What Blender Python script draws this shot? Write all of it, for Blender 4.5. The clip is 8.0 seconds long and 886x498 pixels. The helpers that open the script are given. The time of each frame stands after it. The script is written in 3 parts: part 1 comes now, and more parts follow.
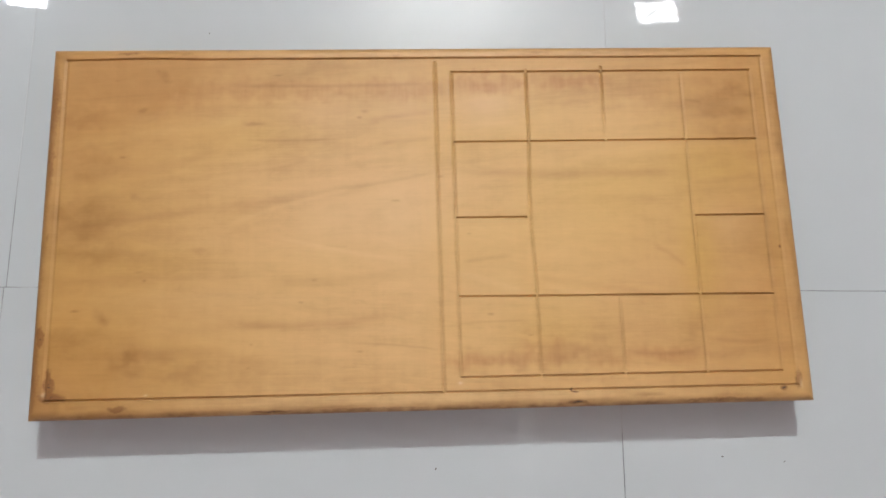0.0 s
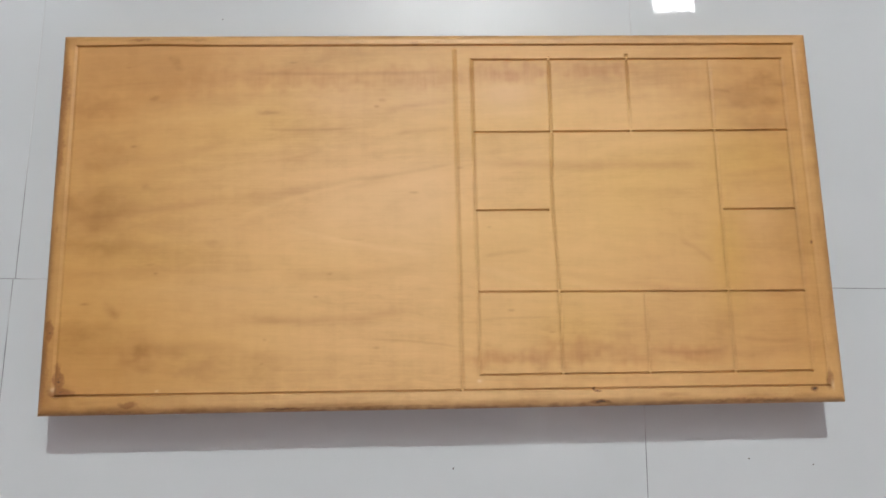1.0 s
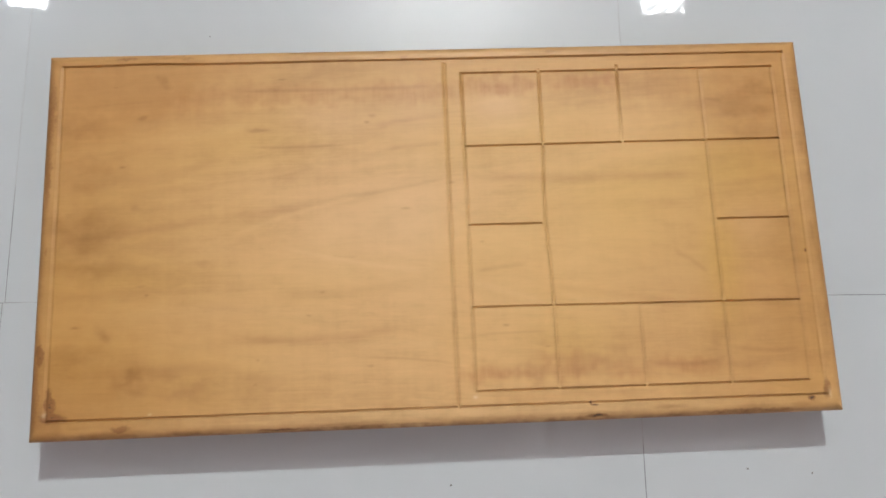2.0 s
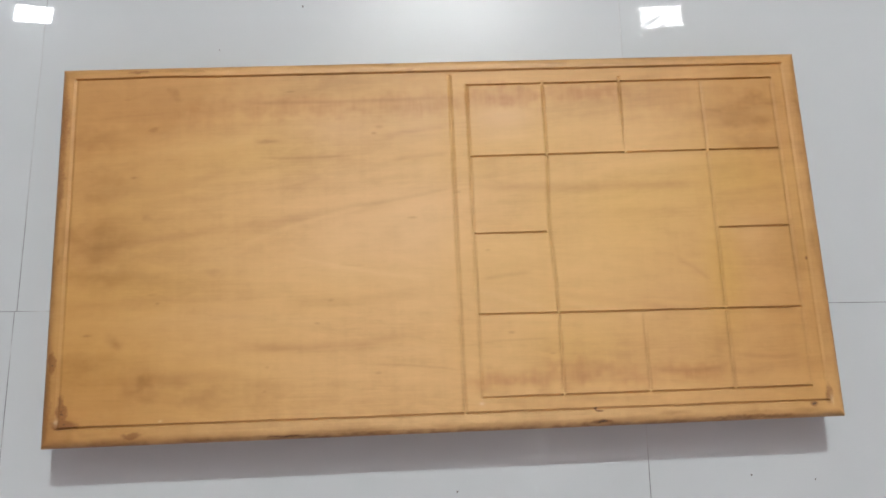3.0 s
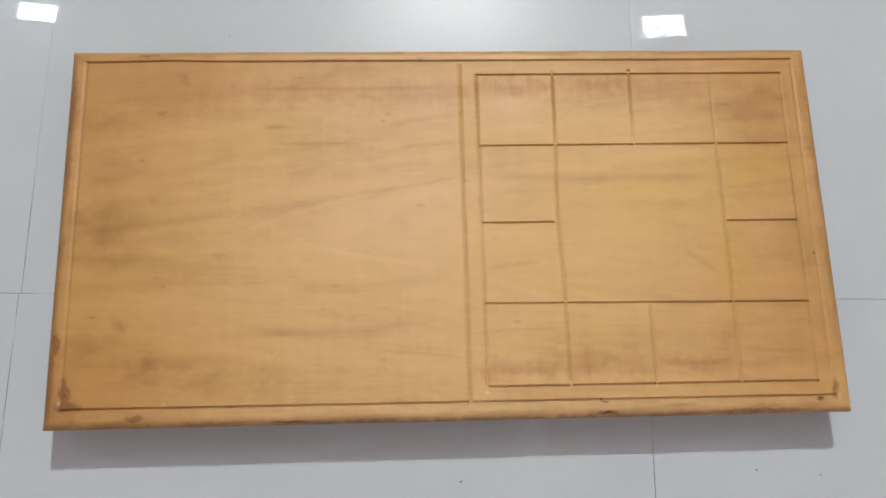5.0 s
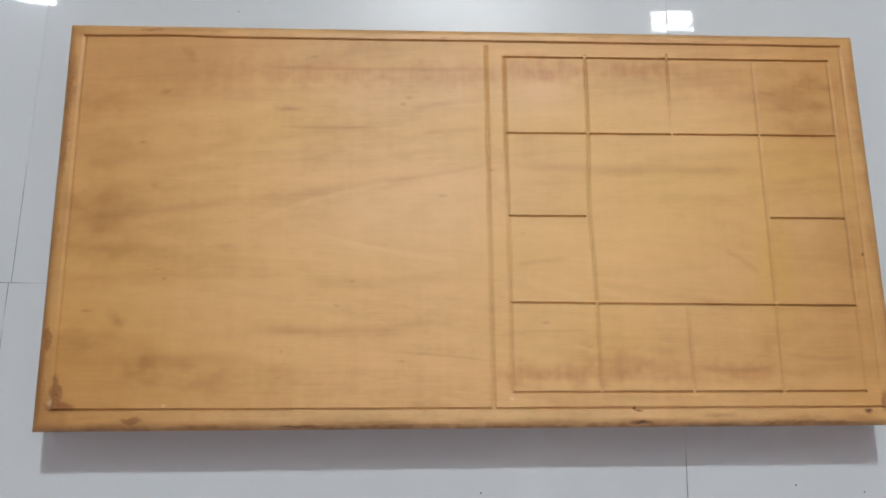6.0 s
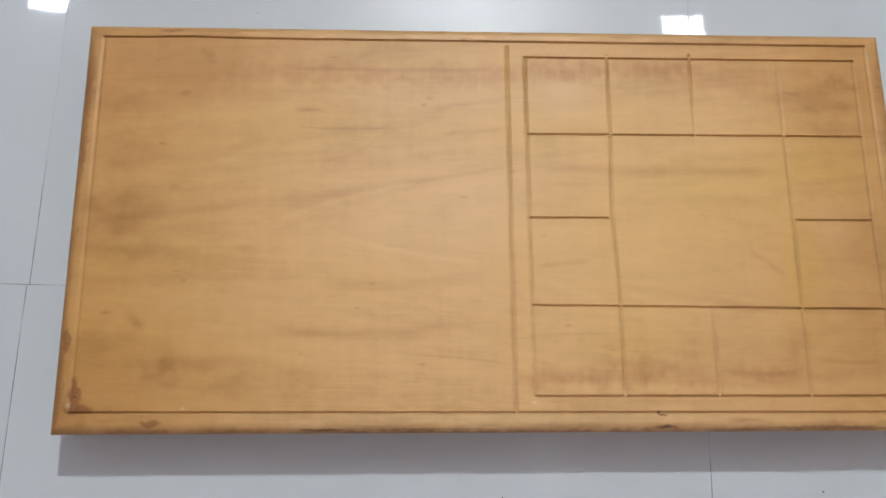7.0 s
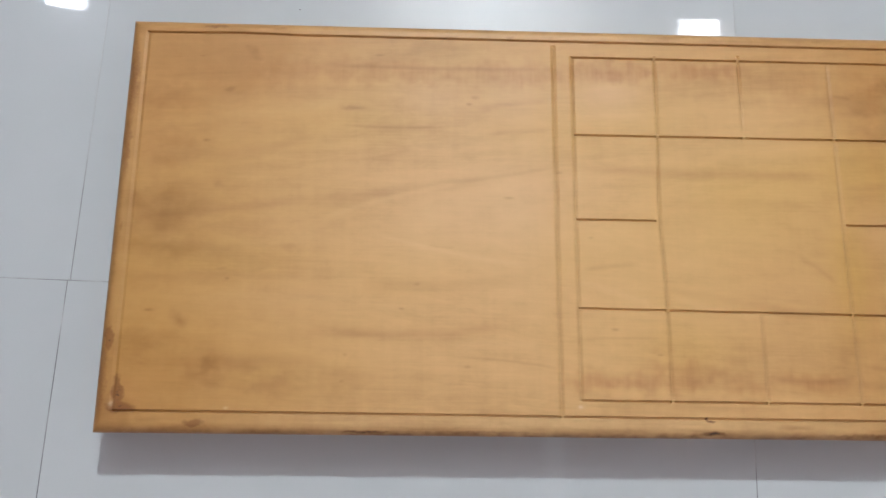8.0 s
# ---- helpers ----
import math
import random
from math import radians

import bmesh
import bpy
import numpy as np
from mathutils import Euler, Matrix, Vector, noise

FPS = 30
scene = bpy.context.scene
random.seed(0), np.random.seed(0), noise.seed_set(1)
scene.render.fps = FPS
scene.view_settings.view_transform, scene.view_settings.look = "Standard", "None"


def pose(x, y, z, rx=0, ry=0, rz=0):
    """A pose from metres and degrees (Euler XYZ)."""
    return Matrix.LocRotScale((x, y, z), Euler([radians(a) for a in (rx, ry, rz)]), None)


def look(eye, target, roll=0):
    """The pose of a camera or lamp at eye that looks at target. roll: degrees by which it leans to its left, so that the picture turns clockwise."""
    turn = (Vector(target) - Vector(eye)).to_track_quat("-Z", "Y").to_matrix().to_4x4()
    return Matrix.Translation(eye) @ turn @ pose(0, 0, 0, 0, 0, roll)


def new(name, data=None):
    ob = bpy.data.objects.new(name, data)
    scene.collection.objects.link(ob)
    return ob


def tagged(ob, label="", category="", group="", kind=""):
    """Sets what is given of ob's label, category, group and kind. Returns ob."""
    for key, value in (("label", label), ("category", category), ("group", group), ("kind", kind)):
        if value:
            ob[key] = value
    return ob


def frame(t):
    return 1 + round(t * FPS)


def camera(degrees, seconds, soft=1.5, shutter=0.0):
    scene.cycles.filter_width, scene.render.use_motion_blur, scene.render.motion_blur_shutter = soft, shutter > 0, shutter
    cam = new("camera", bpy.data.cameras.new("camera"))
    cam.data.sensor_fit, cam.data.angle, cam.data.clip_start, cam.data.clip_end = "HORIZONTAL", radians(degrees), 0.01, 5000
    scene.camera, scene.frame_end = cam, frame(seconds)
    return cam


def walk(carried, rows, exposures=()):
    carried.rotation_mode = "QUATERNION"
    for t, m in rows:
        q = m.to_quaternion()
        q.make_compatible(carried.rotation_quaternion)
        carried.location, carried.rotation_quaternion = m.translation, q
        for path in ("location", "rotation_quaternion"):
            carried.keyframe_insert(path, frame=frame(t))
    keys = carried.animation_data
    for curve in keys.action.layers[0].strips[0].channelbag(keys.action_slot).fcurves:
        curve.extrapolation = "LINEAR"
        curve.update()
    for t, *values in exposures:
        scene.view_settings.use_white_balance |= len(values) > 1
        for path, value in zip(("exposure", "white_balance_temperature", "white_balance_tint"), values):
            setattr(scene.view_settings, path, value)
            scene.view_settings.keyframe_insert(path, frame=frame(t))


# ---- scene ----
cam = camera(62.0, 8.0, soft=1.65)
PATH = [
    (0, (-0.03, 0.015, 0.744), (0.092, 0.391, -1.216), 16.6),
    (0.5, (-0.035, 0.017, 0.731), (0.077, 0.386, -1.232), 16.1),
    (1, (-0.037, 0.022, 0.723), (0.057, 0.374, -1.244), 14.0),
    (1.5, (-0.034, 0.032, 0.72), (0.074, 0.383, -1.246), 15.4),
    (1.7, (-0.034, 0.035, 0.72), (0.073, 0.387, -1.246), 15.0),
    (2.8, (-0.04, 0.029, 0.728), (0.071, 0.419, -1.23), 13.6),
    (3, (-0.041, 0.028, 0.73), (0.067, 0.423, -1.227), 13.1),
    (3.5, (-0.048, 0.025, 0.731), (0.076, 0.435, -1.222), 15.7),
    (4, (-0.051, 0.018, 0.732), (0.073, 0.424, -1.222), 15.9),
    (4.5, (-0.05, 0.01, 0.732), (0.073, 0.424, -1.221), 15.6),
    (4.7, (-0.049, 0.01, 0.731), (0.07, 0.424, -1.222), 14.8),
    (5.8, (-0.064, 0.018, 0.685), (0.044, 0.44, -1.267), 13.6),
    (6, (-0.07, 0.021, 0.675), (0.051, 0.421, -1.281), 16.6),
    (6.5, (-0.076, 0.024, 0.663), (0.039, 0.431, -1.292), 15.5),
    (7, (-0.081, 0.019, 0.667), (0.019, 0.435, -1.287), 13.4),
    (7.5, (-0.086, 0.02, 0.667), (0.009, 0.451, -1.283), 12.1),
    (8, (-0.114, 0.02, 0.658), (-0.031, 0.44, -1.295), 11.9),
]
walk(cam, [(t, look(eye, target, roll)) for t, eye, target, roll in PATH], exposures=[(0.0, -0.18, 6500, 10), (4.5, -0.20, 6430, 10), (6.5, -0.26, 6220, 10), (8.0, -0.23, 6180, 10)])

# ---- world ----
world = bpy.data.worlds.new("night")
scene.world = world
world.use_nodes = True
world.node_tree.nodes["Background"].inputs[0].default_value = (0.75, 0.85, 1.0, 1)
world.node_tree.nodes["Background"].inputs[1].default_value = 0.02

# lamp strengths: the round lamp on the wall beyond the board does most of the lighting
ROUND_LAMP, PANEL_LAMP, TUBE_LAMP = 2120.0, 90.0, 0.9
CEILING = 3.0


# ---- materials ----
class Nodes:
    """A short way to write a node material."""

    def __init__(self, name):
        self.mat = bpy.data.materials.new(name)
        self.mat.use_nodes = True
        self.tree = self.mat.node_tree
        self.bsdf = self.tree.nodes["Principled BSDF"]

    def add(self, kind, **sets):
        node = self.tree.nodes.new(kind)
        for key, value in sets.items():
            setattr(node, key, value)
        return node

    def link(self, a, b):
        self.tree.links.new(a, b)

    def value(self, sock, v):
        if isinstance(v, bpy.types.NodeSocket):
            self.link(v, sock)
        else:
            sock.default_value = v

    def math(self, op, a, b=0.0, clamp=False):
        node = self.add("ShaderNodeMath", operation=op, use_clamp=clamp)
        self.value(node.inputs[0], a)
        self.value(node.inputs[1], b)
        return node.outputs[0]

    def noise(self, vector, scale, detail=3.0, rough=0.55, distort=0.0):
        node = self.add("ShaderNodeTexNoise")
        self.link(vector, node.inputs["Vector"])
        node.inputs["Scale"].default_value = scale
        node.inputs["Detail"].default_value = detail
        node.inputs["Roughness"].default_value = rough
        node.inputs["Distortion"].default_value = distort
        return node.outputs["Fac"]

    def scaled(self, vector, sx, sy, sz):
        node = self.add("ShaderNodeMapping")
        self.link(vector, node.inputs["Vector"])
        node.inputs["Scale"].default_value = (sx, sy, sz)
        return node.outputs[0]

    def ramp(self, fac, *stops):
        node = self.add("ShaderNodeValToRGB")
        while len(node.color_ramp.elements) < len(stops):
            node.color_ramp.elements.new(0.5)
        for el, (pos, col) in zip(node.color_ramp.elements, stops):
            el.position, el.color = pos, (*col, 1)
        self.link(fac, node.inputs[0])
        return node.outputs[0]

    def mix(self, fac, a, b, blend="MIX"):
        node = self.add("ShaderNodeMix", data_type="RGBA", blend_type=blend)
        self.value(node.inputs[0], fac)
        self.value(node.inputs[6], a if isinstance(a, bpy.types.NodeSocket) else (*a, 1))
        self.value(node.inputs[7], b if isinstance(b, bpy.types.NodeSocket) else (*b, 1))
        return node.outputs[2]

    def bump(self, height, strength, distance):
        node = self.add("ShaderNodeBump")
        node.inputs["Strength"].default_value = strength
        node.inputs["Distance"].default_value = distance
        self.link(height, node.inputs["Height"])
        self.link(node.outputs[0], self.bsdf.inputs["Normal"])

    def coords(self):
        return self.add("ShaderNodeTexCoord").outputs["Object"]


def wood_material(name, light, dark, warm, figure, rough):
    """Oiled plywood or softwood: flame figure along x, fine fibres, blotches, stains and painted shade that the mesh
    carries.
    """
    n = Nodes(name)
    co = n.coords()
    sep = n.add("ShaderNodeSeparateXYZ")
    n.link(co, sep.inputs[0])
    x, y = sep.outputs[0], sep.outputs[1]
    # flame figure: nested arches that open to the right
    wander = n.noise(n.scaled(co, 4.0, 16.0, 3.0), 1.0, 3.0)
    dy = n.math("ADD", n.math("SUBTRACT", y, 0.180), n.math("MULTIPLY", n.math("SUBTRACT", wander, 0.5), 0.05))
    bow = n.math("MULTIPLY", n.math("POWER", n.math("ADD", n.math("MULTIPLY", dy, dy), 0.00006), 0.75), 20.0)
    flame = n.math("SUBTRACT", x, bow)
    along = n.add("ShaderNodeCombineXYZ")
    n.link(flame, along.inputs[0])
    n.link(n.math("MULTIPLY", y, 1.2), along.inputs[1])
    n.link(n.math("MULTIPLY", x, 0.25), along.inputs[2])
    rings = n.noise(along.outputs[0], 9.0, 5.0, 0.62)
    fibres = n.noise(n.scaled(co, 16.0, 520.0, 40.0), 1.0, 4.0, 0.65)
    streaks = n.noise(n.scaled(co, 2.6, 30.0, 8.0), 1.0, 4.0, 0.55, 0.6)
    blotch = n.noise(n.scaled(co, 4.0, 8.0, 5.0), 1.0, 4.0, 0.55)
    ripple = n.noise(n.scaled(co, 120.0, 10.0, 20.0), 1.0, 3.0, 0.6)
    tone = n.math("ADD", n.math("MULTIPLY", rings, 0.36 * figure), n.math("MULTIPLY", streaks, 0.22))
    tone = n.math("ADD", tone, n.math("MULTIPLY", blotch, 0.40))
    tone = n.math("ADD", tone, n.math("MULTIPLY", fibres, 0.16))
    tone = n.math("ADD", tone, n.math("MULTIPLY", ripple, 0.12))
    mottle = n.noise(n.scaled(co, 34.0, 75.0, 40.0), 1.0, 5.0, 0.68, 0.4)
    tone = n.math("ADD", tone, n.math("MULTIPLY", mottle, 0.34))
    mid = 0.5 * (1.24 + 0.36 * figure)
    spread = n.add("ShaderNodeMapRange")
    n.link(tone, spread.inputs[0])
    spread.inputs[1].default_value, spread.inputs[2].default_value = mid - 0.25, mid + 0.25
    col = n.ramp(spread.outputs[0], (0.0, dark), (0.5, tuple(0.4 * a + 0.6 * b for a, b in zip(dark, light))), (1.0, light))
    # yellowish oil patches
    oil = n.noise(n.scaled(co, 2.2, 5.0, 2.0), 1.0, 2.0)
    oil = n.math("MULTIPLY", n.math("SUBTRACT", oil, 0.42), 3.0, True)
    col = n.mix(n.math("MULTIPLY", oil, 0.5), col, warm)
    # grain strokes, darker and lighter, and patches of yellow and pale pink tint
    grain = n.add("ShaderNodeAttribute", attribute_name="grain").outputs["Fac"]
    broken = n.math("ADD", n.math("MULTIPLY", n.noise(n.scaled(co, 24.0, 150.0, 40.0), 1.0, 4.0, 0.65), 1.3), 0.35)
    col = n.mix(n.math("MULTIPLY", n.math("MULTIPLY", grain, broken), 0.85, True), col, (0.72, 0.63, 0.53), "MULTIPLY")
    col = n.mix(n.math("MULTIPLY", n.math("MULTIPLY", grain, broken), -0.32, True), col, (0.84, 0.570, 0.270))
    tint = n.add("ShaderNodeAttribute", attribute_name="tint").outputs["Fac"]
    col = n.mix(n.math("MULTIPLY", tint, 1.0, True), col, (0.96, 0.97, 0.66), "MULTIPLY")
    col = n.mix(n.math("MULTIPLY", tint, -1.0, True), col, (0.800, 0.520, 0.285))
    # stains, knots and scuffs, and the shade painted along the rounded rims
    at = n.add("ShaderNodeAttribute", attribute_name="stain_and_shade")
    ragged = n.noise(n.scaled(co, 110.0, 240.0, 90.0), 1.0, 5.0, 0.7)
    chatter = n.noise(n.scaled(co, 150.0, 16.0, 20.0), 1.0, 2.0)
    cloud = n.noise(n.scaled(co, 45.0, 60.0, 40.0), 1.0, 4.0, 0.6)
    edge = n.math("ADD", n.math("MULTIPLY", ragged, 0.5), n.math("MULTIPLY", cloud, 1.0))
    worn = n.math("MULTIPLY", at.outputs["Fac"], n.math("ADD", edge, 0.25))
    bands = n.add("ShaderNodeAttribute", attribute_name="band")
    comb = n.math("ADD", n.math("MULTIPLY", n.math("SUBTRACT", chatter, 0.35), 1.7), n.math("MULTIPLY", cloud, 1.3))
    col = n.mix(n.math("MULTIPLY", bands.outputs["Fac"], n.math("MAXIMUM", comb, 0.15), True), col, (0.74, 0.60, 0.47), "MULTIPLY")
    # browner wood and the falloff of light towards the edges, painted together
    toned = n.add("ShaderNodeAttribute", attribute_name="falloff_toning")
    col = n.mix(n.math("MULTIPLY", toned.outputs["Fac"], n.math("ADD", n.math("MULTIPLY", cloud, 0.5), 0.75), True), col, (0.72, 0.60, 0.42), "MULTIPLY")
    mask = n.math("MULTIPLY", worn, 1.0, True)
    groove_tone = n.add("ShaderNodeAttribute", attribute_name="groove_tone").outputs["Fac"]
    col = n.mix(n.math("MULTIPLY", groove_tone, n.math("ADD", cloud, 0.45), True), col, (0.52, 0.47, 0.42), "MULTIPLY")
    col = n.mix(mask, col, (0.64, 0.55, 0.44), "MULTIPLY")
    deep = n.math("MULTIPLY", n.math("SUBTRACT", worn, 0.80), 2.4, True)
    col = n.mix(n.math("MULTIPLY", deep, 0.85), col, (0.200, 0.075, 0.018))
    scuff = n.math("MULTIPLY", n.math("SUBTRACT", worn, 1.62), 5.0, True)
    col = n.mix(n.math("MULTIPLY", scuff, 0.9), col, (0.03, 0.016, 0.012))
    mark = n.add("ShaderNodeAttribute", attribute_name="mark").outputs["Fac"]
    rag = n.noise(n.scaled(co, 420.0, 600.0, 400.0), 1.0, 3.0, 0.6)
    mark = n.math("MULTIPLY", mark, n.math("ADD", n.math("MULTIPLY", rag, 0.9), 0.55))
    brown = n.math("MULTIPLY", n.math("SUBTRACT", mark, 0.35), 1.6, True)
    col = n.mix(n.math("MULTIPLY", brown, 0.72), col, (0.215, 0.078, 0.018))
    black = n.math("MULTIPLY", n.math("SUBTRACT", mark, 1.42), 5.0, True)
    col = n.mix(n.math("MULTIPLY", black, 0.85), col, (0.040, 0.022, 0.014))
    chip = n.add("ShaderNodeAttribute", attribute_name="chip").outputs["Fac"]
    col = n.mix(n.math("MULTIPLY", chip, 0.42, True), col, (0.86, 0.70, 0.46))
    n.link(col, n.bsdf.inputs["Base Color"])
    r = n.math("ADD", n.math("MULTIPLY", streaks, 0.16), rough)
    n.link(r, n.bsdf.inputs["Roughness"])
    n.bsdf.inputs["Specular IOR Level"].default_value = 0.5
    n.bump(n.math("ADD", n.math("MULTIPLY", fibres, 0.5), n.math("MULTIPLY", streaks, 0.9)), 0.25, 0.0008)
    return n.mat


def tile_material():
    """Polished pale grey vitrified tile: a clear gloss over a slightly hazy body."""
    n = Nodes("polished_tile")
    co = n.coords()
    info = n.add("ShaderNodeObjectInfo")
    cloud = n.noise(co, 5.0, 4.0, 0.6)
    grain = n.noise(co, 700.0, 2.0, 0.6)
    smear = n.noise(n.scaled(co, 9.0, 3.0, 3.0), 1.0, 4.0, 0.6, 0.8)
    tone = n.math("ADD", n.math("MULTIPLY", cloud, 0.6), n.math("MULTIPLY", grain, 0.25))
    tone = n.math("ADD", tone, n.math("MULTIPLY", info.outputs["Random"], 0.12))
    col = n.ramp(tone, (0.25, (0.515, 0.548, 0.558)), (0.75, (0.570, 0.603, 0.613)))
    n.link(col, n.bsdf.inputs["Base Color"])
    n.link(n.math("ADD", n.math("MULTIPLY", smear, 0.06), 0.15), n.bsdf.inputs["Roughness"])
    n.bsdf.inputs["Specular IOR Level"].default_value = 0.13
    n.bsdf.inputs["Coat Weight"].default_value = 0.9
    wiped = n.noise(n.scaled(co, 22.0, 12.0, 12.0), 1.0, 5.0, 0.65, 0.6)
    wiped = n.math("MULTIPLY", n.math("SUBTRACT", wiped, 0.47), 2.2, True)
    n.link(n.math("ADD", n.math("MULTIPLY", wiped, 0.07), 0.012), n.bsdf.inputs["Coat Roughness"])
    wave = n.noise(co, 14.0, 2.0)
    n.bump(wave, 0.02, 0.002)
    return n.mat


def grout_material():
    n = Nodes("worn_grout")
    co = n.coords()
    dirt = n.noise(co, 9.0, 4.0, 0.65)
    sep = n.add("ShaderNodeSeparateXYZ")
    n.link(co, sep.inputs[0])
    clean = n.math("MULTIPLY", n.math("SUBTRACT", n.math("SUBTRACT", sep.outputs[1], n.math("MULTIPLY", sep.outputs[0], 0.15)), 0.10), 0.9, True)
    dirt = n.math("ADD", dirt, n.math("SUBTRACT", n.math("MINIMUM", clean, 0.22), 0.07))
    col = n.ramp(dirt, (0.40, (0.08, 0.08, 0.085)), (0.48, (0.20, 0.195, 0.195)), (0.56, (0.50, 0.51, 0.51)))
    n.link(col, n.bsdf.inputs["Base Color"])
    n.bsdf.inputs["Roughness"].default_value = 0.9
    n.bump(n.noise(co, 900.0), 0.4, 0.0006)
    return n.mat


def paint_material(name, color, rough=0.75):
    n = Nodes(name)
    co = n.coords()
    blot = n.noise(co, 1.3, 4.0, 0.6)
    col = n.ramp(blot, (0.3, tuple(0.95 * c for c in color)), (0.7, color))
    n.link(col, n.bsdf.inputs["Base Color"])
    n.bsdf.inputs["Roughness"].default_value = rough
    n.bump(n.noise(co, 260.0, 3.0), 0.15, 0.001)
    return n.mat


def lamp_material(name, color, strength, ribbed=False):
    n = Nodes(name)
    n.bsdf.inputs["Base Color"].default_value = (0.8, 0.8, 0.8, 1)
    n.bsdf.inputs["Emission Color"].default_value = (*color, 1)
    n.bsdf.inputs["Emission Strength"].default_value = strength
    if ribbed:
        # slanting prismatic ribs of the diffuser
        co = n.coords()
        turned = n.add("ShaderNodeMapping")
        turned.inputs["Rotation"].default_value = (0, 0, radians(-40))
        n.link(co, turned.inputs["Vector"])
        band = n.noise(n.scaled(turned.outputs[0], 3.0, 30.0, 1.0), 1.0, 2.0)
        dots = n.noise(co, 120.0, 2.0)
        level = n.math("MULTIPLY", n.math("SUBTRACT", n.math("ADD", band, n.math("MULTIPLY", dots, 0.25)), 0.53), 9.0, True)
        level = n.math("ADD", n.math("MULTIPLY", level, 0.95), 0.05)
        n.link(n.math("MULTIPLY", level, strength), n.bsdf.inputs["Emission Strength"])
    return n.mat


PANEL_WOOD = wood_material("oiled_plywood", (0.78, 0.489, 0.208), (0.495, 0.282, 0.099), (0.68, 0.434, 0.112), 1.0, 0.42)
EDGE_WOOD = wood_material("oiled_softwood", (0.80, 0.525, 0.240), (0.47, 0.27, 0.105), (0.60, 0.372, 0.118), 0.3, 0.38)
TILE = tile_material()
GROUT = grout_material()
WALL_PAINT = paint_material("buff_wall_paint", (0.55, 0.455, 0.465))
CEILING_PAINT = paint_material("white_ceiling_paint", (0.84, 0.785, 0.79), 0.85)
LAMP_FRAME = paint_material("white_lamp_enamel", (0.78, 0.78, 0.78), 0.4)
COOL_GLOW = lamp_material("cool_lamp_glow", (0.86, 0.92, 1.0), PANEL_LAMP)
RIBBED_GLOW = lamp_material("ribbed_lamp_glow", (0.95, 0.98, 1.0), 0.5 * PANEL_LAMP, True)
ROUND_GLOW = lamp_material("round_lamp_glow", (0.925, 1.0, 0.985), ROUND_LAMP)
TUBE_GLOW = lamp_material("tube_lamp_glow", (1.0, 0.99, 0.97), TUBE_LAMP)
DIRT = paint_material("brown_grit", (0.12, 0.10, 0.09), 0.9)


# ---- mesh helpers ----
def part(name, bm, material, parent=None, label=""):
    """Links a bmesh as one mesh object, under a thing or a part."""
    me = bpy.data.meshes.new(name)
    bm.to_mesh(me)
    bm.free()
    me.materials.append(material)
    ob = new(name, me)
    ob.parent = parent
    if label:
        tagged(ob, label)
    return ob


def box_into(bm, x0, y0, z0, x1, y1, z1, bevel=0.0):
    made = bmesh.ops.create_cube(bm, size=1.0, matrix=Matrix.LocRotScale(
        ((x0 + x1) / 2, (y0 + y1) / 2, (z0 + z1) / 2), None, (x1 - x0, y1 - y0, z1 - z0)))
    if bevel:
        edges = {e for v in made["verts"] for e in v.link_edges}
        bmesh.ops.bevel(bm, geom=list(edges), offset=bevel, segments=2, profile=0.6, affect="EDGES")
    return bm


def box(x0, y0, z0, x1, y1, z1, bevel=0.0):
    return box_into(bmesh.new(), x0, y0, z0, x1, y1, z1, bevel)


# ---- the room ----
# unseen walls: south one set close to bounce fill, north one holds the lamp
ROOM_X, ROOM_Y0, ROOM_Y1, WALL = 3.1, -0.85, 2.5, 0.15
tagged(part("wall_north", box(-ROOM_X - WALL, ROOM_Y1, -0.1, ROOM_X + WALL, ROOM_Y1 + WALL, CEILING), WALL_PAINT),
       "unseen plain buff painted wall", "wall", kind="structure")
tagged(part("wall_south", box(-ROOM_X - WALL, ROOM_Y0 - WALL, -0.1, ROOM_X + WALL, ROOM_Y0, CEILING), WALL_PAINT),
       "unseen plain buff painted wall", "wall", kind="structure")
tagged(part("wall_west", box(-ROOM_X - WALL, ROOM_Y0, -0.1, -ROOM_X, ROOM_Y1, CEILING), WALL_PAINT),
       "unseen plain buff painted wall", "wall", kind="structure")
tagged(part("wall_east", box(ROOM_X, ROOM_Y0, -0.1, ROOM_X + WALL, ROOM_Y1, CEILING), WALL_PAINT),
       "unseen plain buff painted wall", "wall", kind="structure")
tagged(part("ceiling", box(-ROOM_X - WALL, ROOM_Y0 - WALL, CEILING, ROOM_X + WALL, ROOM_Y1 + WALL, CEILING + 0.15), CEILING_PAINT),
       "plain white painted ceiling", "ceiling", kind="structure")
floor = tagged(part("floor", box(-ROOM_X, ROOM_Y0, -0.1, ROOM_X, ROOM_Y1, -0.0003), GROUT),
               "pale grey polished floor tiles with thin dark joints", "floor", kind="structure")


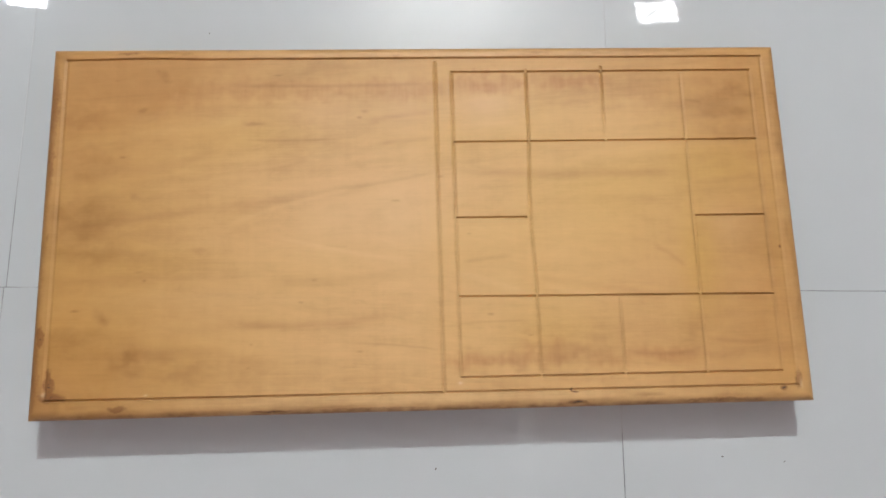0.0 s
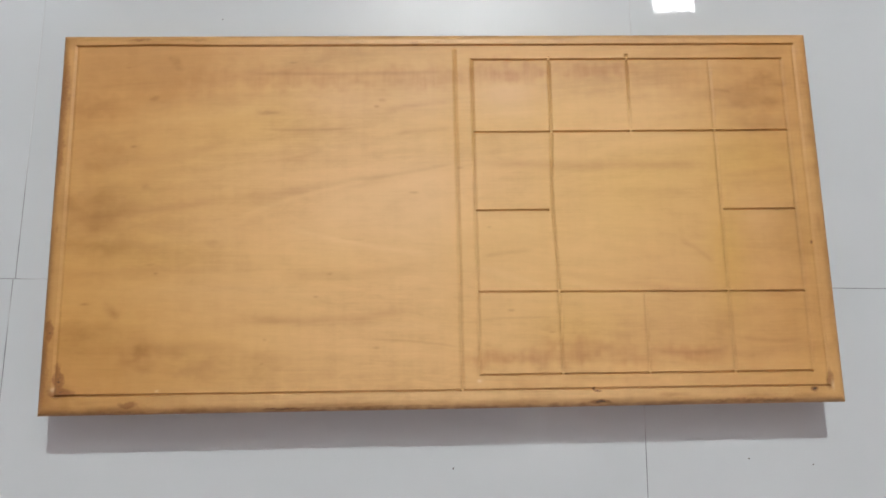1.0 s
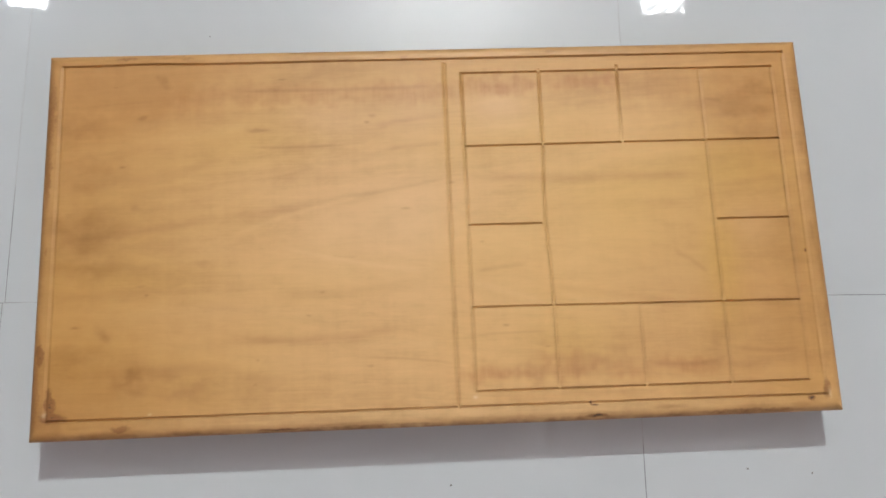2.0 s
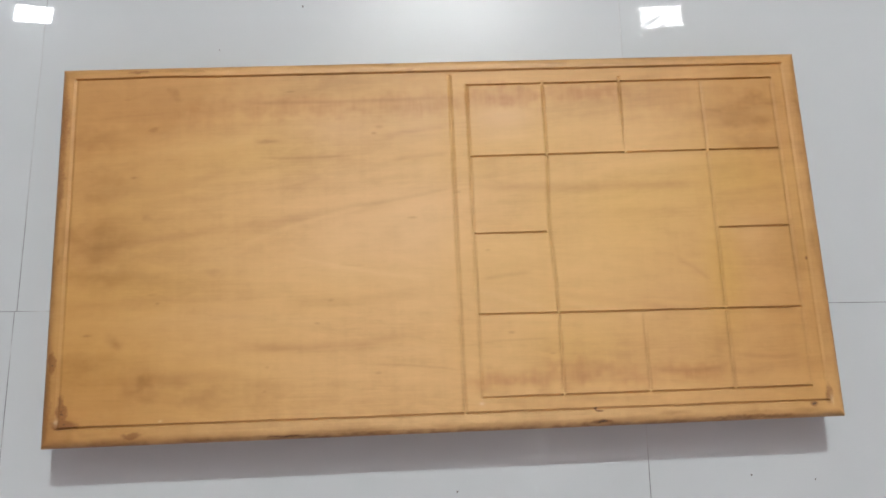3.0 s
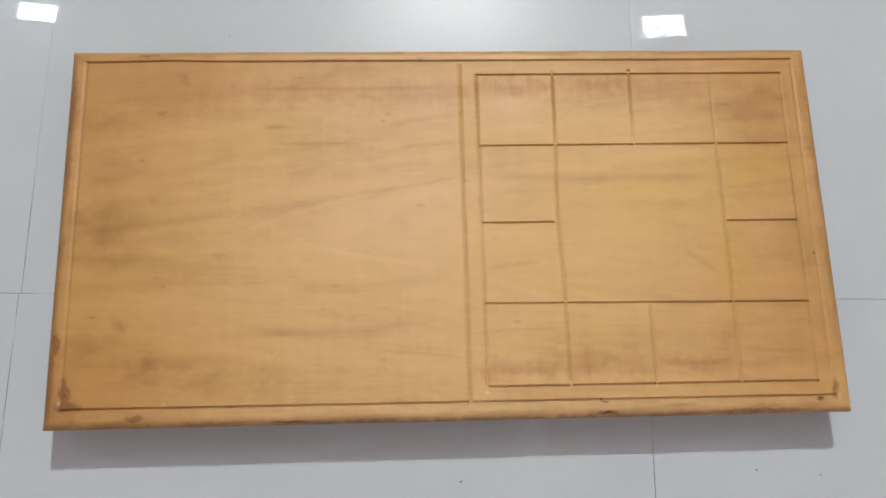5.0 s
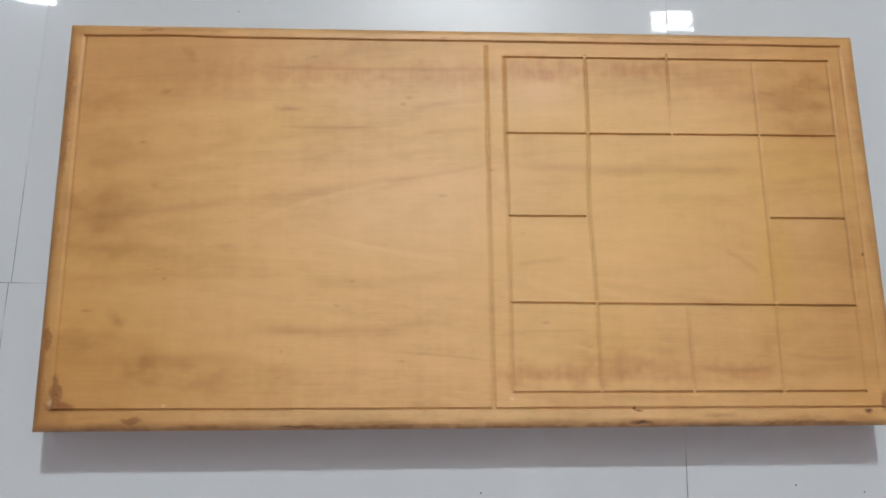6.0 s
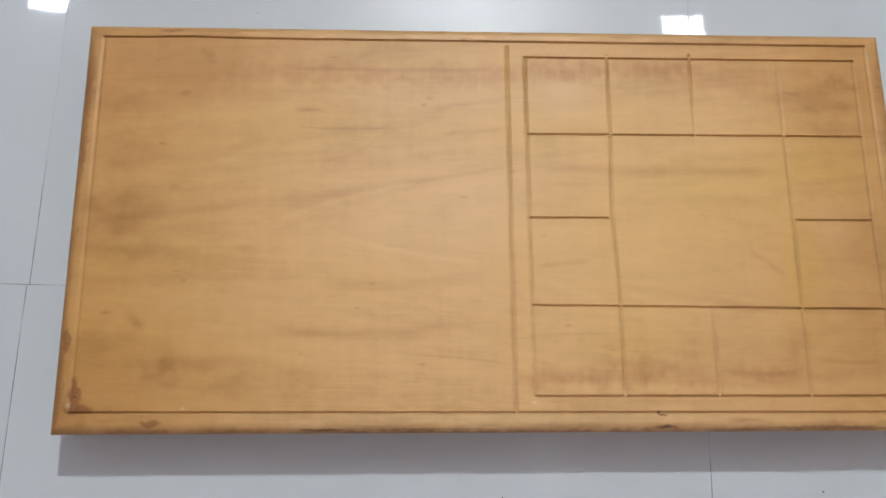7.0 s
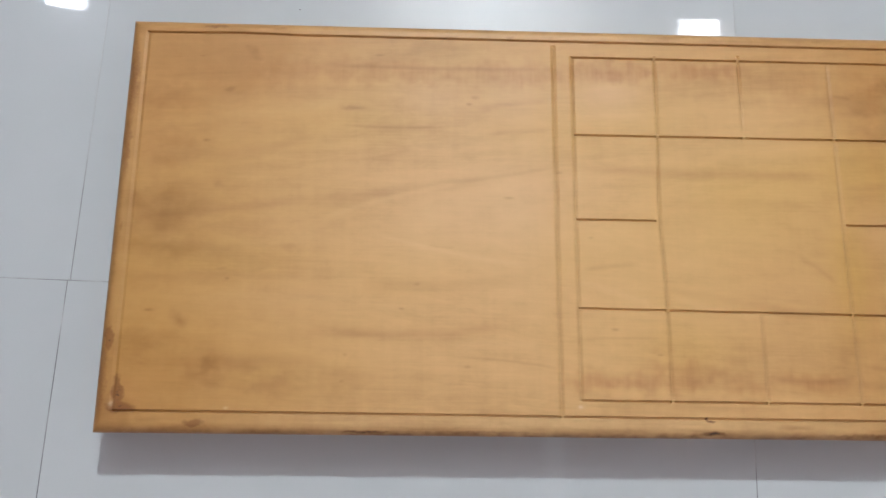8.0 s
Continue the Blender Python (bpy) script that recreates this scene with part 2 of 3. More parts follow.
# ---- the lamps ----
def panel_lamp(x, y, w, d, turned, glow, label):
    lamp = tagged(new("ceiling_light"), label, "ceiling light", "panel lamps on the ceiling")
    lamp.matrix_basis = pose(x, y, CEILING, 0, 0, turned)
    bm = bmesh.new()
    rim = 0.012
    for x0, y0, x1, y1 in ((-w / 2 - rim, -d / 2 - rim, w / 2 + rim, -d / 2), (-w / 2 - rim, d / 2, w / 2 + rim, d / 2 + rim),
                           (-w / 2 - rim, -d / 2, -w / 2, d / 2), (w / 2, -d / 2, w / 2 + rim, d / 2)):
        box_into(bm, x0, y0, -0.022, x1, y1, 0)
    part("frame", bm, LAMP_FRAME, lamp, "white enamelled frame")
    part("diffuser", box(-w / 2, -d / 2, -0.018, w / 2, d / 2, -0.004), glow, lamp, "glowing white diffuser")
    return lamp


panel_lamp(-1.973, 2.130, 0.200, 0.096, -7.0, COOL_GLOW, "small rectangular glowing lamp panel on the ceiling")
panel_lamp(1.437, 2.055, 0.236, 0.126, 3.0, RIBBED_GLOW, "rectangular glowing lamp panel with a ribbed diffuser on the ceiling")


def wall_lamp(x, y, z, radius):
    """A round bulkhead lamp on the wall, facing into the room."""
    lamp = tagged(new("wall_lamp"), "bright round white bulkhead lamp on the wall", "wall lamp")
    lamp.matrix_basis = pose(x, y, z, 90)
    bm = bmesh.new()
    bmesh.ops.create_cone(bm, cap_ends=True, segments=48, radius1=radius + 0.016, radius2=radius + 0.010, depth=0.03,
                          matrix=Matrix.Translation((0, 0, 0.015)))
    part("base", bm, LAMP_FRAME, lamp, "white enamelled base")
    bm = bmesh.new()
    bmesh.ops.create_cone(bm, cap_ends=True, segments=48, radius1=radius, radius2=radius * 0.96, depth=0.008,
                          matrix=Matrix.Translation((0, 0, 0.0345)))
    part("lens", bm, ROUND_GLOW, lamp, "glowing white glass lens")
    return lamp


wall_lamp(0.25, ROOM_Y1, 2.81, 0.075)


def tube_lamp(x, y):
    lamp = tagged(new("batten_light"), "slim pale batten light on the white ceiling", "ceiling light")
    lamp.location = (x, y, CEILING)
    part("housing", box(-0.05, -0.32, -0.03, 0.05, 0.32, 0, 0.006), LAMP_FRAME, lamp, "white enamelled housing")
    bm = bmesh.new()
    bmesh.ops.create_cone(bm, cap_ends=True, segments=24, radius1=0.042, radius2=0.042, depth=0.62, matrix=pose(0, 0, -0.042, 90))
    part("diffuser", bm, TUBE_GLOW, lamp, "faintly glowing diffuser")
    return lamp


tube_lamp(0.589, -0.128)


# ---- the grooved wooden board ----
THICK, ROUND = 0.046, 0.0095
LEFT, RIGHT, FRONT, BACK = -0.3672, 0.3678, -0.0034, 0.3600
IN_L, IN_R, IN_F, IN_B = -0.3515, 0.3505, 0.0132, 0.3466
# grooves along x: y, from x, to x, width, depth
ROWS_CUT = [
    (0.0265, 0.027, 0.337, 0.0025, 0.0024),
    (0.1028, 0.027, 0.337, 0.0025, 0.0024),
    (0.1798, 0.027, 0.099, 0.0025, 0.0024),
    (0.1792, 0.266, 0.337, 0.0025, 0.0024),
    (0.2570, 0.027, 0.337, 0.0025, 0.0024),
    (0.3312, 0.027, 0.338, 0.0025, 0.0024),
]
# grooves along y: x, from y, to y, width, depth, and how deep its front, middle and back thirds are worn
COLUMNS_CUT = [
    (0.0105, 0.0138, 0.3425, 0.0054, 0.0013, (0.9, 1.0, 0.9)),
    (0.0270, 0.0260, 0.3322, 0.0048, 0.0012, (0.8, 0.8, 1.0)),
    (0.1030, 0.0245, 0.3340, 0.0046, 0.0012, (0.7, 0.9, 1.0)),
    (0.1808, 0.2570, 0.3362, 0.0042, 0.0015, (0.25, 0.75, 1.0)),
    (0.1835, 0.0245, 0.1020, 0.0048, 0.0013, (0.5, 0.7, 0.5)),
    (0.2635, 0.0245, 0.3305, 0.0050, 0.0012, (0.6, 0.9, 0.45)),
    (0.3370, 0.0260, 0.3312, 0.0050, 0.0009, (0.4, 0.9, 0.5)),
]
# stains: x, y, half width, half height, strength
KNOTS = [
    (-0.257, 0.329, 0.007, 0.006, 0.60), (-0.276, 0.293, 0.004, 0.002, 0.7), (-0.168, 0.278, 0.010, 0.002, 0.7),
    (-0.294, 0.245, 0.003, 0.0012, 0.8), (-0.279, 0.205, 0.004, 0.003, 0.35), (-0.217, 0.149, 0.005, 0.003, 0.3),
    (-0.304, 0.086, 0.0055, 0.005, 0.62), (-0.277, 0.045, 0.014, 0.010, 0.60), (-0.222, 0.037, 0.016, 0.009, 0.58),
    (0.348, 0.148, 0.0012, 0.0012, 1.6), (-0.110, 0.120, 0.002, 0.0010, 0.4), (-0.060, 0.290, 0.003, 0.002, 0.4),
]
PATCHES = [
    (-0.300, 0.322, 0.065, 0.022, 0.30), (-0.336, 0.285, 0.024, 0.009, 0.45), (-0.323, 0.239, 0.029, 0.014, 0.35),
    (-0.328, 0.182, 0.036, 0.017, 0.50), (-0.312, 0.148, 0.031, 0.007, 0.3), (-0.333, 0.068, 0.023, 0.008, 0.4),
    (-0.253, 0.049, 0.011, 0.006, 0.35), (-0.179, 0.042, 0.020, 0.010, 0.3), (-0.108, 0.337, 0.034, 0.010, 0.3),
    (0.287, 0.292, 0.036, 0.010, 0.5), (0.319, 0.308, 0.022, 0.005, 0.45), (0.308, 0.266, 0.030, 0.008, 0.35),
    (0.073, 0.043, 0.036, 0.010, 0.22), (0.133, 0.053, 0.021, 0.010, 0.3), (0.254, 0.063, 0.007, 0.014, 0.3),
    (0.326, 0.157, 0.017, 0.020, 0.2),
]
# broad darker toning: browner wood at left and corners, plus painted light falloff
FALLOFF_TONING = [
    (-0.370, 0.20, 0.130, 0.32, 0.85), (0.380, 0.24, 0.100, 0.22, 0.75), (-0.22, 0.380, 0.30, 0.085, 0.55), (-0.315, 0.325, 0.075, 0.030, 0.45),
    (0.22, 0.375, 0.26, 0.060, 0.55), (-0.30, 0.02, 0.14, 0.06, 0.40), (0.30, 0.05, 0.14, 0.10, 0.45), (0.305, 0.285, 0.045, 0.035, 0.30),
]
# grain strokes of the veneer: from x, to x, y at the start, the middle and the end, half width, strength (dark over 0, light under)
GRAIN = [
    (-0.077, 0.008, 0.2110, 0.2180, 0.2260, 0.0020, 0.55), (-0.191, -0.057, 0.1949, 0.2020, 0.2120, 0.0045, 0.40),
    (-0.058, 0.008, 0.2792, 0.2851, 0.2880, 0.0030, 0.50), (-0.174, -0.093, 0.2615, 0.2604, 0.2613, 0.0012, 0.50),
    (-0.048, 0.007, 0.2571, 0.2591, 0.2610, 0.0030, 0.40), (-0.195, 0.009, 0.3189, 0.3175, 0.3190, 0.0018, 0.60),
    (-0.188, -0.034, 0.0791, 0.0780, 0.0856, 0.0040, 0.50), (-0.074, 0.005, 0.0604, 0.0577, 0.0530, 0.0011, 0.50),
    (-0.341, -0.214, 0.1753, 0.1826, 0.1918, 0.0040, 0.45), (-0.350, -0.220, 0.1197, 0.1234, 0.1210, 0.0035, 0.30),
    (-0.346, -0.187, 0.0512, 0.0528, 0.0555, 0.0050, 0.30), (-0.350, -0.203, 0.2254, 0.2314, 0.2495, 0.0045, 0.30),
    (-0.101, -0.078, 0.1545, 0.1525, 0.1526, 0.0008, 0.50), (-0.147, -0.021, 0.1186, 0.1201, 0.1258, 0.0050, 0.35),
]
GRAIN_PALE = [
    (-0.188, -0.070, 0.1777, 0.1969, 0.2110, 0.0022, -0.50), (-0.143, -0.012, 0.1625, 0.1475, 0.1379, 0.0022, -0.60),
    (-0.320, -0.172, 0.2619, 0.2728, 0.2846, 0.0050, -0.40), (-0.324, -0.195, 0.1555, 0.1527, 0.1623, 0.0050, -0.30),
    (-0.128, -0.002, 0.2402, 0.2462, 0.2480, 0.0055, -0.35), (-0.310, -0.106, 0.0974, 0.1057, 0.0968, 0.0055, -0.35),
    (-0.085, -0.001, 0.0702, 0.0716, 0.0690, 0.0035, -0.40), (0.027, 0.093, 0.1252, 0.1166, 0.1061, 0.0035, -0.50),
    (0.107, 0.199, 0.1141, 0.1037, 0.0992, 0.0030, -0.50), (0.193, 0.261, 0.3002, 0.2971, 0.3029, 0.0035, -0.35),
    (0.286, 0.334, 0.2909, 0.2948, 0.2947, 0.0025, -0.50), (0.032, 0.097, 0.2739, 0.2768, 0.2737, 0.0050, -0.40),
]
GRAIN_GRID = [
    (0.030, 0.250, 0.2270, 0.2229, 0.2238, 0.0045, 0.55), (0.266, 0.282, 0.2990, 0.2979, 0.2969, 0.0015, 0.60),
    (0.315, 0.338, 0.3027, 0.3037, 0.3026, 0.0015, 0.60), (0.267, 0.334, 0.2821, 0.2839, 0.2868, 0.0040, 0.45),
    (0.188, 0.258, 0.0474, 0.0447, 0.0490, 0.0022, 0.50), (0.268, 0.331, 0.0592, 0.0554, 0.0556, 0.0022, 0.55),
    (0.222, 0.251, 0.1493, 0.1416, 0.1301, 0.0028, 0.35), (0.100, 0.227, 0.1200, 0.1118, 0.1016, 0.0033, 0.30),
    (0.026, 0.097, 0.0763, 0.0785, 0.0790, 0.0015, 0.35), (0.266, 0.336, 0.2119, 0.2149, 0.2198, 0.0033, 0.30),
    (0.033, 0.079, 0.1362, 0.1394, 0.1415, 0.0022, 0.40), (0.112, 0.236, 0.1931, 0.1971, 0.1932, 0.0050, 0.25),
]
# tint patches: yellow over 0, paler pink under
TINTS = [
    (0.267, 0.137, 0.018, 0.050, 0.7), (0.300, 0.230, 0.050, 0.030, 0.5), (0.170, 0.200, 0.070, 0.040, 0.3),
    (0.120, 0.070, 0.050, 0.022, 0.4), (-0.180, 0.265, 0.060, 0.022, 0.35), (-0.260, 0.140, 0.060, 0.022, 0.3),
    (0.060, 0.300, 0.035, 0.022, -0.5), (-0.020, 0.300, 0.030, 0.028, -0.3), (-0.020, 0.190, 0.045, 0.050, -0.35),
    (-0.090, 0.180, 0.050, 0.040, -0.25), (0.300, 0.170, 0.030, 0.020, -0.25), (-0.100, 0.290, 0.040, 0.020, -0.25),
]
CHATTER = [
    (-0.130, 0.313, 0.105, 0.010, 0.50), (-0.025, 0.313, 0.045, 0.012, 0.60), (0.064, 0.319, 0.036, 0.009, 0.85),
    (0.146, 0.321, 0.036, 0.007, 0.85), (-0.240, 0.305, 0.040, 0.014, 0.35), (0.060, 0.043, 0.045, 0.008, 0.70),
    (0.090, 0.047, 0.012, 0.011, 0.65), (0.122, 0.049, 0.024, 0.009, 0.55), (0.165, 0.040, 0.022, 0.009, 0.50),
    (0.225, 0.044, 0.033, 0.006, 0.60), (0.300, 0.310, 0.030, 0.012, 0.35), (0.222, 0.310, 0.030, 0.015, 0.35),
]
EDGE_MARKS = [
    (-0.3590, 0.069, 0.0038, 0.0085, 1.45), (-0.3485, 0.027, 0.0040, 0.013, 1.42), (-0.345, 0.0155, 0.010, 0.0038, 1.42),
    (-0.286, 0.005, 0.008, 0.003, 1.2), (-0.150, -0.0005, 0.018, 0.0008, 1.75), (0.136, 0.001, 0.009, 0.0017, 1.8),
    (0.134, 0.0108, 0.0032, 0.0009, 1.9), (0.1308, 0.0125, 0.0011, 0.0018, 1.9), (0.336, 0.0105, 0.0038, 0.0026, 1.7), (0.352, 0.019, 0.004, 0.010, 0.95),
    (-0.361, 0.300, 0.005, 0.038, 0.85), (-0.361, 0.240, 0.004, 0.030, 0.75), (-0.362, 0.035, 0.005, 0.035, 0.75),
    (-0.291, 0.353, 0.012, 0.002, 0.9), (-0.029, 0.349, 0.006, 0.0025, 0.6), (0.342, 0.356, 0.030, 0.002, 0.6),
    (0.281, 0.000, 0.055, 0.002, 0.85), (-0.065, 0.000, 0.078, 0.0012, 0.6), (-0.236, 0.352, 0.008, 0.002, 0.6),
]
EDGE_MARKS_AND_SHADE = [
    (0.257, 0.354, 0.036, 0.003, 0.4), (-0.356, 0.010, 0.012, 0.022, 0.6), (0.3605, 0.120, 0.003, 0.05, 0.45),
    (0.3605, 0.270, 0.003, 0.06, 0.5), (0.060, 0.0025, 0.04, 0.002, 0.45), (-0.355, 0.352, 0.008, 0.005, 0.5),
    # rim-long lines: shade of the rounded edges painted in, with the left rim's brown
    (0.3685, 0.180, 0.0034, 0.300, 1.15), (-0.3668, 0.180, 0.0065, 0.300, 0.85), (0.0, -0.0038, 0.5, 0.0036, 1.0), (0.0, 0.3602, 0.5, 0.003, 0.9),
]


# pale chips where the veneer has broken out
CHIPS = [(0.0262, 0.0212, 0.0016, 0.0012, 1.0), (-0.262, 0.0165, 0.0014, 0.0010, 0.9), (-0.3525, 0.0185, 0.0014, 0.0020, 0.8),
         (0.3540, 0.0130, 0.0010, 0.0040, 0.7)]


def ragged_at(x, y, cell, seed):
    """Smooth chance values between -1 and 1, one for each cell of a lattice."""
    table = np.random.default_rng(seed).uniform(-1, 1, (int(0.9 / cell) + 3, int(0.5 / cell) + 3))
    u, v = (x + 0.42) / cell, (y + 0.05) / cell
    i, j = u.astype(int), v.astype(int)
    a, b = u - i, v - j
    a, b = a * a * (3 - 2 * a), b * b * (3 - 2 * b)
    low = table[i, j] * (1 - a) + table[i + 1, j] * a
    high = table[i, j + 1] * (1 - a) + table[i + 1, j + 1] * a
    return low * (1 - b) + high * b


def soft_mark_at(x, y, marks):
    total = 0.0 * x
    dx = 0.009 * ragged_at(x, y, 0.016, 7) + 0.004 * ragged_at(x, y, 0.006, 8)
    dy = 0.006 * ragged_at(x, y, 0.012, 9) + 0.004 * ragged_at(x, y, 0.005, 10)
    for cx, cy, rx, ry, s in marks:
        share = min(1.0, min(rx, ry) / 0.010) if ry < 0.1 else 0.0
        far = ((x + share * dx - cx) / rx) ** 2 + ((y + share * dy - cy) / ry) ** 2
        total = np.maximum(total, s * np.exp(-0.7 * far ** 1.3))
    return total


def mark_at(x, y, marks):
    """Stains, scuffs and chips with a level middle and a ragged outline."""
    total = 0.0 * x
    dx = 0.0018 * ragged_at(x, y, 0.0045, 3) + 0.0009 * ragged_at(x, y, 0.0019, 4)
    dy = 0.0018 * ragged_at(x, y, 0.0045, 5) + 0.0009 * ragged_at(x, y, 0.0019, 6)
    for cx, cy, rx, ry, s in marks:
        share = min(1.0, min(rx, ry) / 0.0035)
        far = ((x + share * dx - cx) / rx) ** 2 + ((y + share * dy - cy) / ry) ** 2
        total = np.maximum(total, s / (1 + far ** 2.0))
    return total


def grain_at(x, y):
    """Strokes that follow a bow through three points, fading towards both ends."""
    total = 0.0 * x
    for x0, x1, ya, yb, yc, half, s in GRAIN + GRAIN_PALE + GRAIN_GRID:
        u = (x - x0) / (x1 - x0)
        line = ya * (1 - u) * (1 - 2 * u) + 4 * yb * u * (1 - u) + yc * u * (2 * u - 1)
        fade = np.clip(np.minimum(u, 1 - u) * 5 + 0.35, 0, 1)
        total = total + s * np.exp(-((y - line) / half) ** 2) * fade
    return np.clip(total, -1, 1)


def tint_at(x, y):
    return sum(s * np.exp(-(((x - cx) / rx) ** 2 + ((y - cy) / ry) ** 2)) for cx, cy, rx, ry, s in TINTS)


def groove_tone_at(x, y):
    """Darker colour along the upright grooves, stronger where they are deeper."""
    total = 0.0 * x
    for xc, a, b, w, d, worn in COLUMNS_CUT:
        inside = np.clip(np.minimum(y - a, b - y) / 0.002, 0, 1) * crossed(y, xc)
        total = np.maximum(total, 0.30 * np.interp((y - a) / (b - a), [0.1, 0.5, 0.9], worn) * inside * np.exp(-((x - xc) / (0.40 * w)) ** 2))
    return total


def falloff_toning_at(x, y):
    return sum(s * np.exp(-0.7 * (((x - cx) / rx) ** 2 + ((y - cy) / ry) ** 2)) for cx, cy, rx, ry, s in FALLOFF_TONING)


def scuffs(seed):
    """Small scratches on the panel and scuffs along the rounded edges."""
    rng = random.Random(seed)
    marks = []
    for _ in range(16):
        marks.append((rng.uniform(-0.33, 0.33), rng.uniform(0.03, 0.33), rng.uniform(0.0012, 0.004), rng.uniform(0.0007, 0.0011), rng.uniform(0.35, 0.75)))
    for _ in range(16):
        marks.append((rng.uniform(-0.35, 0.35), rng.uniform(-0.002, 0.007), rng.uniform(0.004, 0.028), rng.uniform(0.0010, 0.0022), rng.uniform(0.3, 0.8)))
        marks.append((rng.uniform(-0.35, 0.35), rng.uniform(0.351, 0.358), rng.uniform(0.004, 0.022), rng.uniform(0.0010, 0.0018), rng.uniform(0.25, 0.7)))
    for side in (-0.361, 0.361):
        for _ in range(9):
            marks.append((side + rng.uniform(-0.003, 0.003), rng.uniform(0.02, 0.34), rng.uniform(0.0012, 0.003), rng.uniform(0.004, 0.022), rng.uniform(0.3, 0.7)))
    return marks


SCUFFS = scuffs(11)


def cut(across, along, a, b, width, depth):
    """Depth of a round-bottomed groove with tapered ends."""
    u = np.clip((np.abs(across) - 0.16 * width) / (0.34 * width), 0, 1)
    end = np.clip(np.minimum(along - a, b - along) / 0.0012 + 0.5, 0, 1)
    return depth * (1 - u * u * (3 - 2 * u)) * end


def vee(across, along, a, b, width, depth):
    """Depth of a V groove with tapered ends."""
    u = np.clip(np.abs(across) / (0.5 * width), 0, 1)
    end = np.clip(np.minimum(along - a, b - along) / 0.0012 + 0.5, 0, 1)
    return depth * (1 - u) * end


# uncut bridges where the upright lines cross: per row groove, the x places
BRIDGES = [(0.103, 0.1835, 0.2635), (0.103, 0.2635), (), (), (0.103, 0.1808, 0.2635), (0.103, 0.1808)]


def bridged(x, places):
    keep = 1 + 0.0 * x
    for p in places:
        keep = np.minimum(keep, np.clip((np.abs(x - p) - 0.0010) / 0.0008, 0, 1))
    return keep


def crossed(y, xc):
    """The upright grooves stop short where they would cross a bridged row."""
    keep = 1 + 0.0 * y
    for row, places in zip(ROWS_CUT, BRIDGES):
        if xc in places:
            keep = np.minimum(keep, np.clip((np.abs(y - row[0]) - 0.0014) / 0.0010, 0, 1))
    return keep


def height(x, y):
    """The board's upper face: flat, grooved, rounded over along its outer edges."""
    deep = 0.0 * x
    for (yc, a, b, w, d), places in zip(ROWS_CUT, BRIDGES):
        deep = np.maximum(deep, cut(y - yc, x, a, b, w, d) * bridged(x, places))
    for xc, a, b, w, d, worn in COLUMNS_CUT:
        share = np.interp((y - a) / (b - a), [0.1, 0.5, 0.9], worn) * (1 + 0.18 * np.sin(210 * y + 900 * xc))
        deep = np.maximum(deep, vee(x - xc, y, a, b, w, d * share * crossed(y, xc)))
    for yc in (IN_F, IN_B):
        deep = np.maximum(deep, cut(y - yc, x, IN_L - 0.001, IN_R + 0.001, 0.0028, 0.0023) * bridged(x, (0.0105,) if yc == IN_F else ()))
    for xc, d in ((IN_L, 0.0011), (IN_R, 0.0006)):
        deep = np.maximum(deep, vee(x - xc, y, IN_F - 0.001, IN_B + 0.001, 0.0050, d))
    inset = np.minimum(np.minimum(x - LEFT, RIGHT - x), np.minimum(y - FRONT, BACK - y))
    over = np.clip(ROUND - inset, 0, ROUND)
    return THICK - deep - (ROUND - np.sqrt(np.maximum(ROUND ** 2 - over ** 2, 0)))


def warp(x, y):
    """The hand-cut lines run slightly out of square, and the far groove wanders."""
    lean = np.interp(y, [-0.0015, 0.0138, 0.028, 0.1045, 0.181, 0.258, 0.332, 0.3565],
                     [-0.003, -0.005, -0.0045, -0.0085, -0.001, 0.002, 0.0035, 0.003])
    wander = 0.0011 * np.exp(-((x + 0.275) / 0.035) ** 2) * np.exp(-((y - 0.347) / 0.006) ** 2)
    drift = -0.0025 * np.exp(-((y - 0.19) / 0.05) ** 2) * np.exp(-((x - 0.103) / 0.02) ** 2)
    return x + drift, y + lean * x / 0.726 + wander


def lines(lo, hi, cuts, step, rim_lo, rim_hi):
    """Grid lines from lo to hi: even steps, extra ones across each groove and each rounded edge."""
    vals = list(np.linspace(lo, hi, max(2, int(round((hi - lo) / step)) + 1)))
    for c, w in cuts:
        vals += [c + w * k for k in (-0.5, -0.4, -0.3, -0.22, 0, 0.22, 0.3, 0.4, 0.5)]
    for c in (rim_lo, rim_hi):
        sign = 1 if c == rim_lo else -1
        vals += [c + sign * ROUND * k for k in (0.0, 0.015, 0.06, 0.14, 0.25, 0.38, 0.54, 0.76, 1.0)]
    vals = np.array(sorted(v for v in vals if lo - 1e-9 <= v <= hi + 1e-9))
    keep = [0]
    for i in range(1, len(vals)):
        if vals[i] - vals[keep[-1]] > 0.00004:
            keep.append(i)
    out = vals[keep]
    out[-1] = hi
    return out


X_CUTS = [(c[0], c[3]) for c in COLUMNS_CUT] + [(IN_L, 0.0050), (IN_R, 0.0050)] + [(e, 0.0012) for r in ROWS_CUT for e in r[1:3]]
Y_CUTS = [(c[0], c[3]) for c in ROWS_CUT] + [(IN_F, 0.0026), (IN_B, 0.0026)] + [(e, 0.0012) for c in COLUMNS_CUT for e in c[1:3]] + [(r[0], 0.0060) for r in ROWS_CUT]


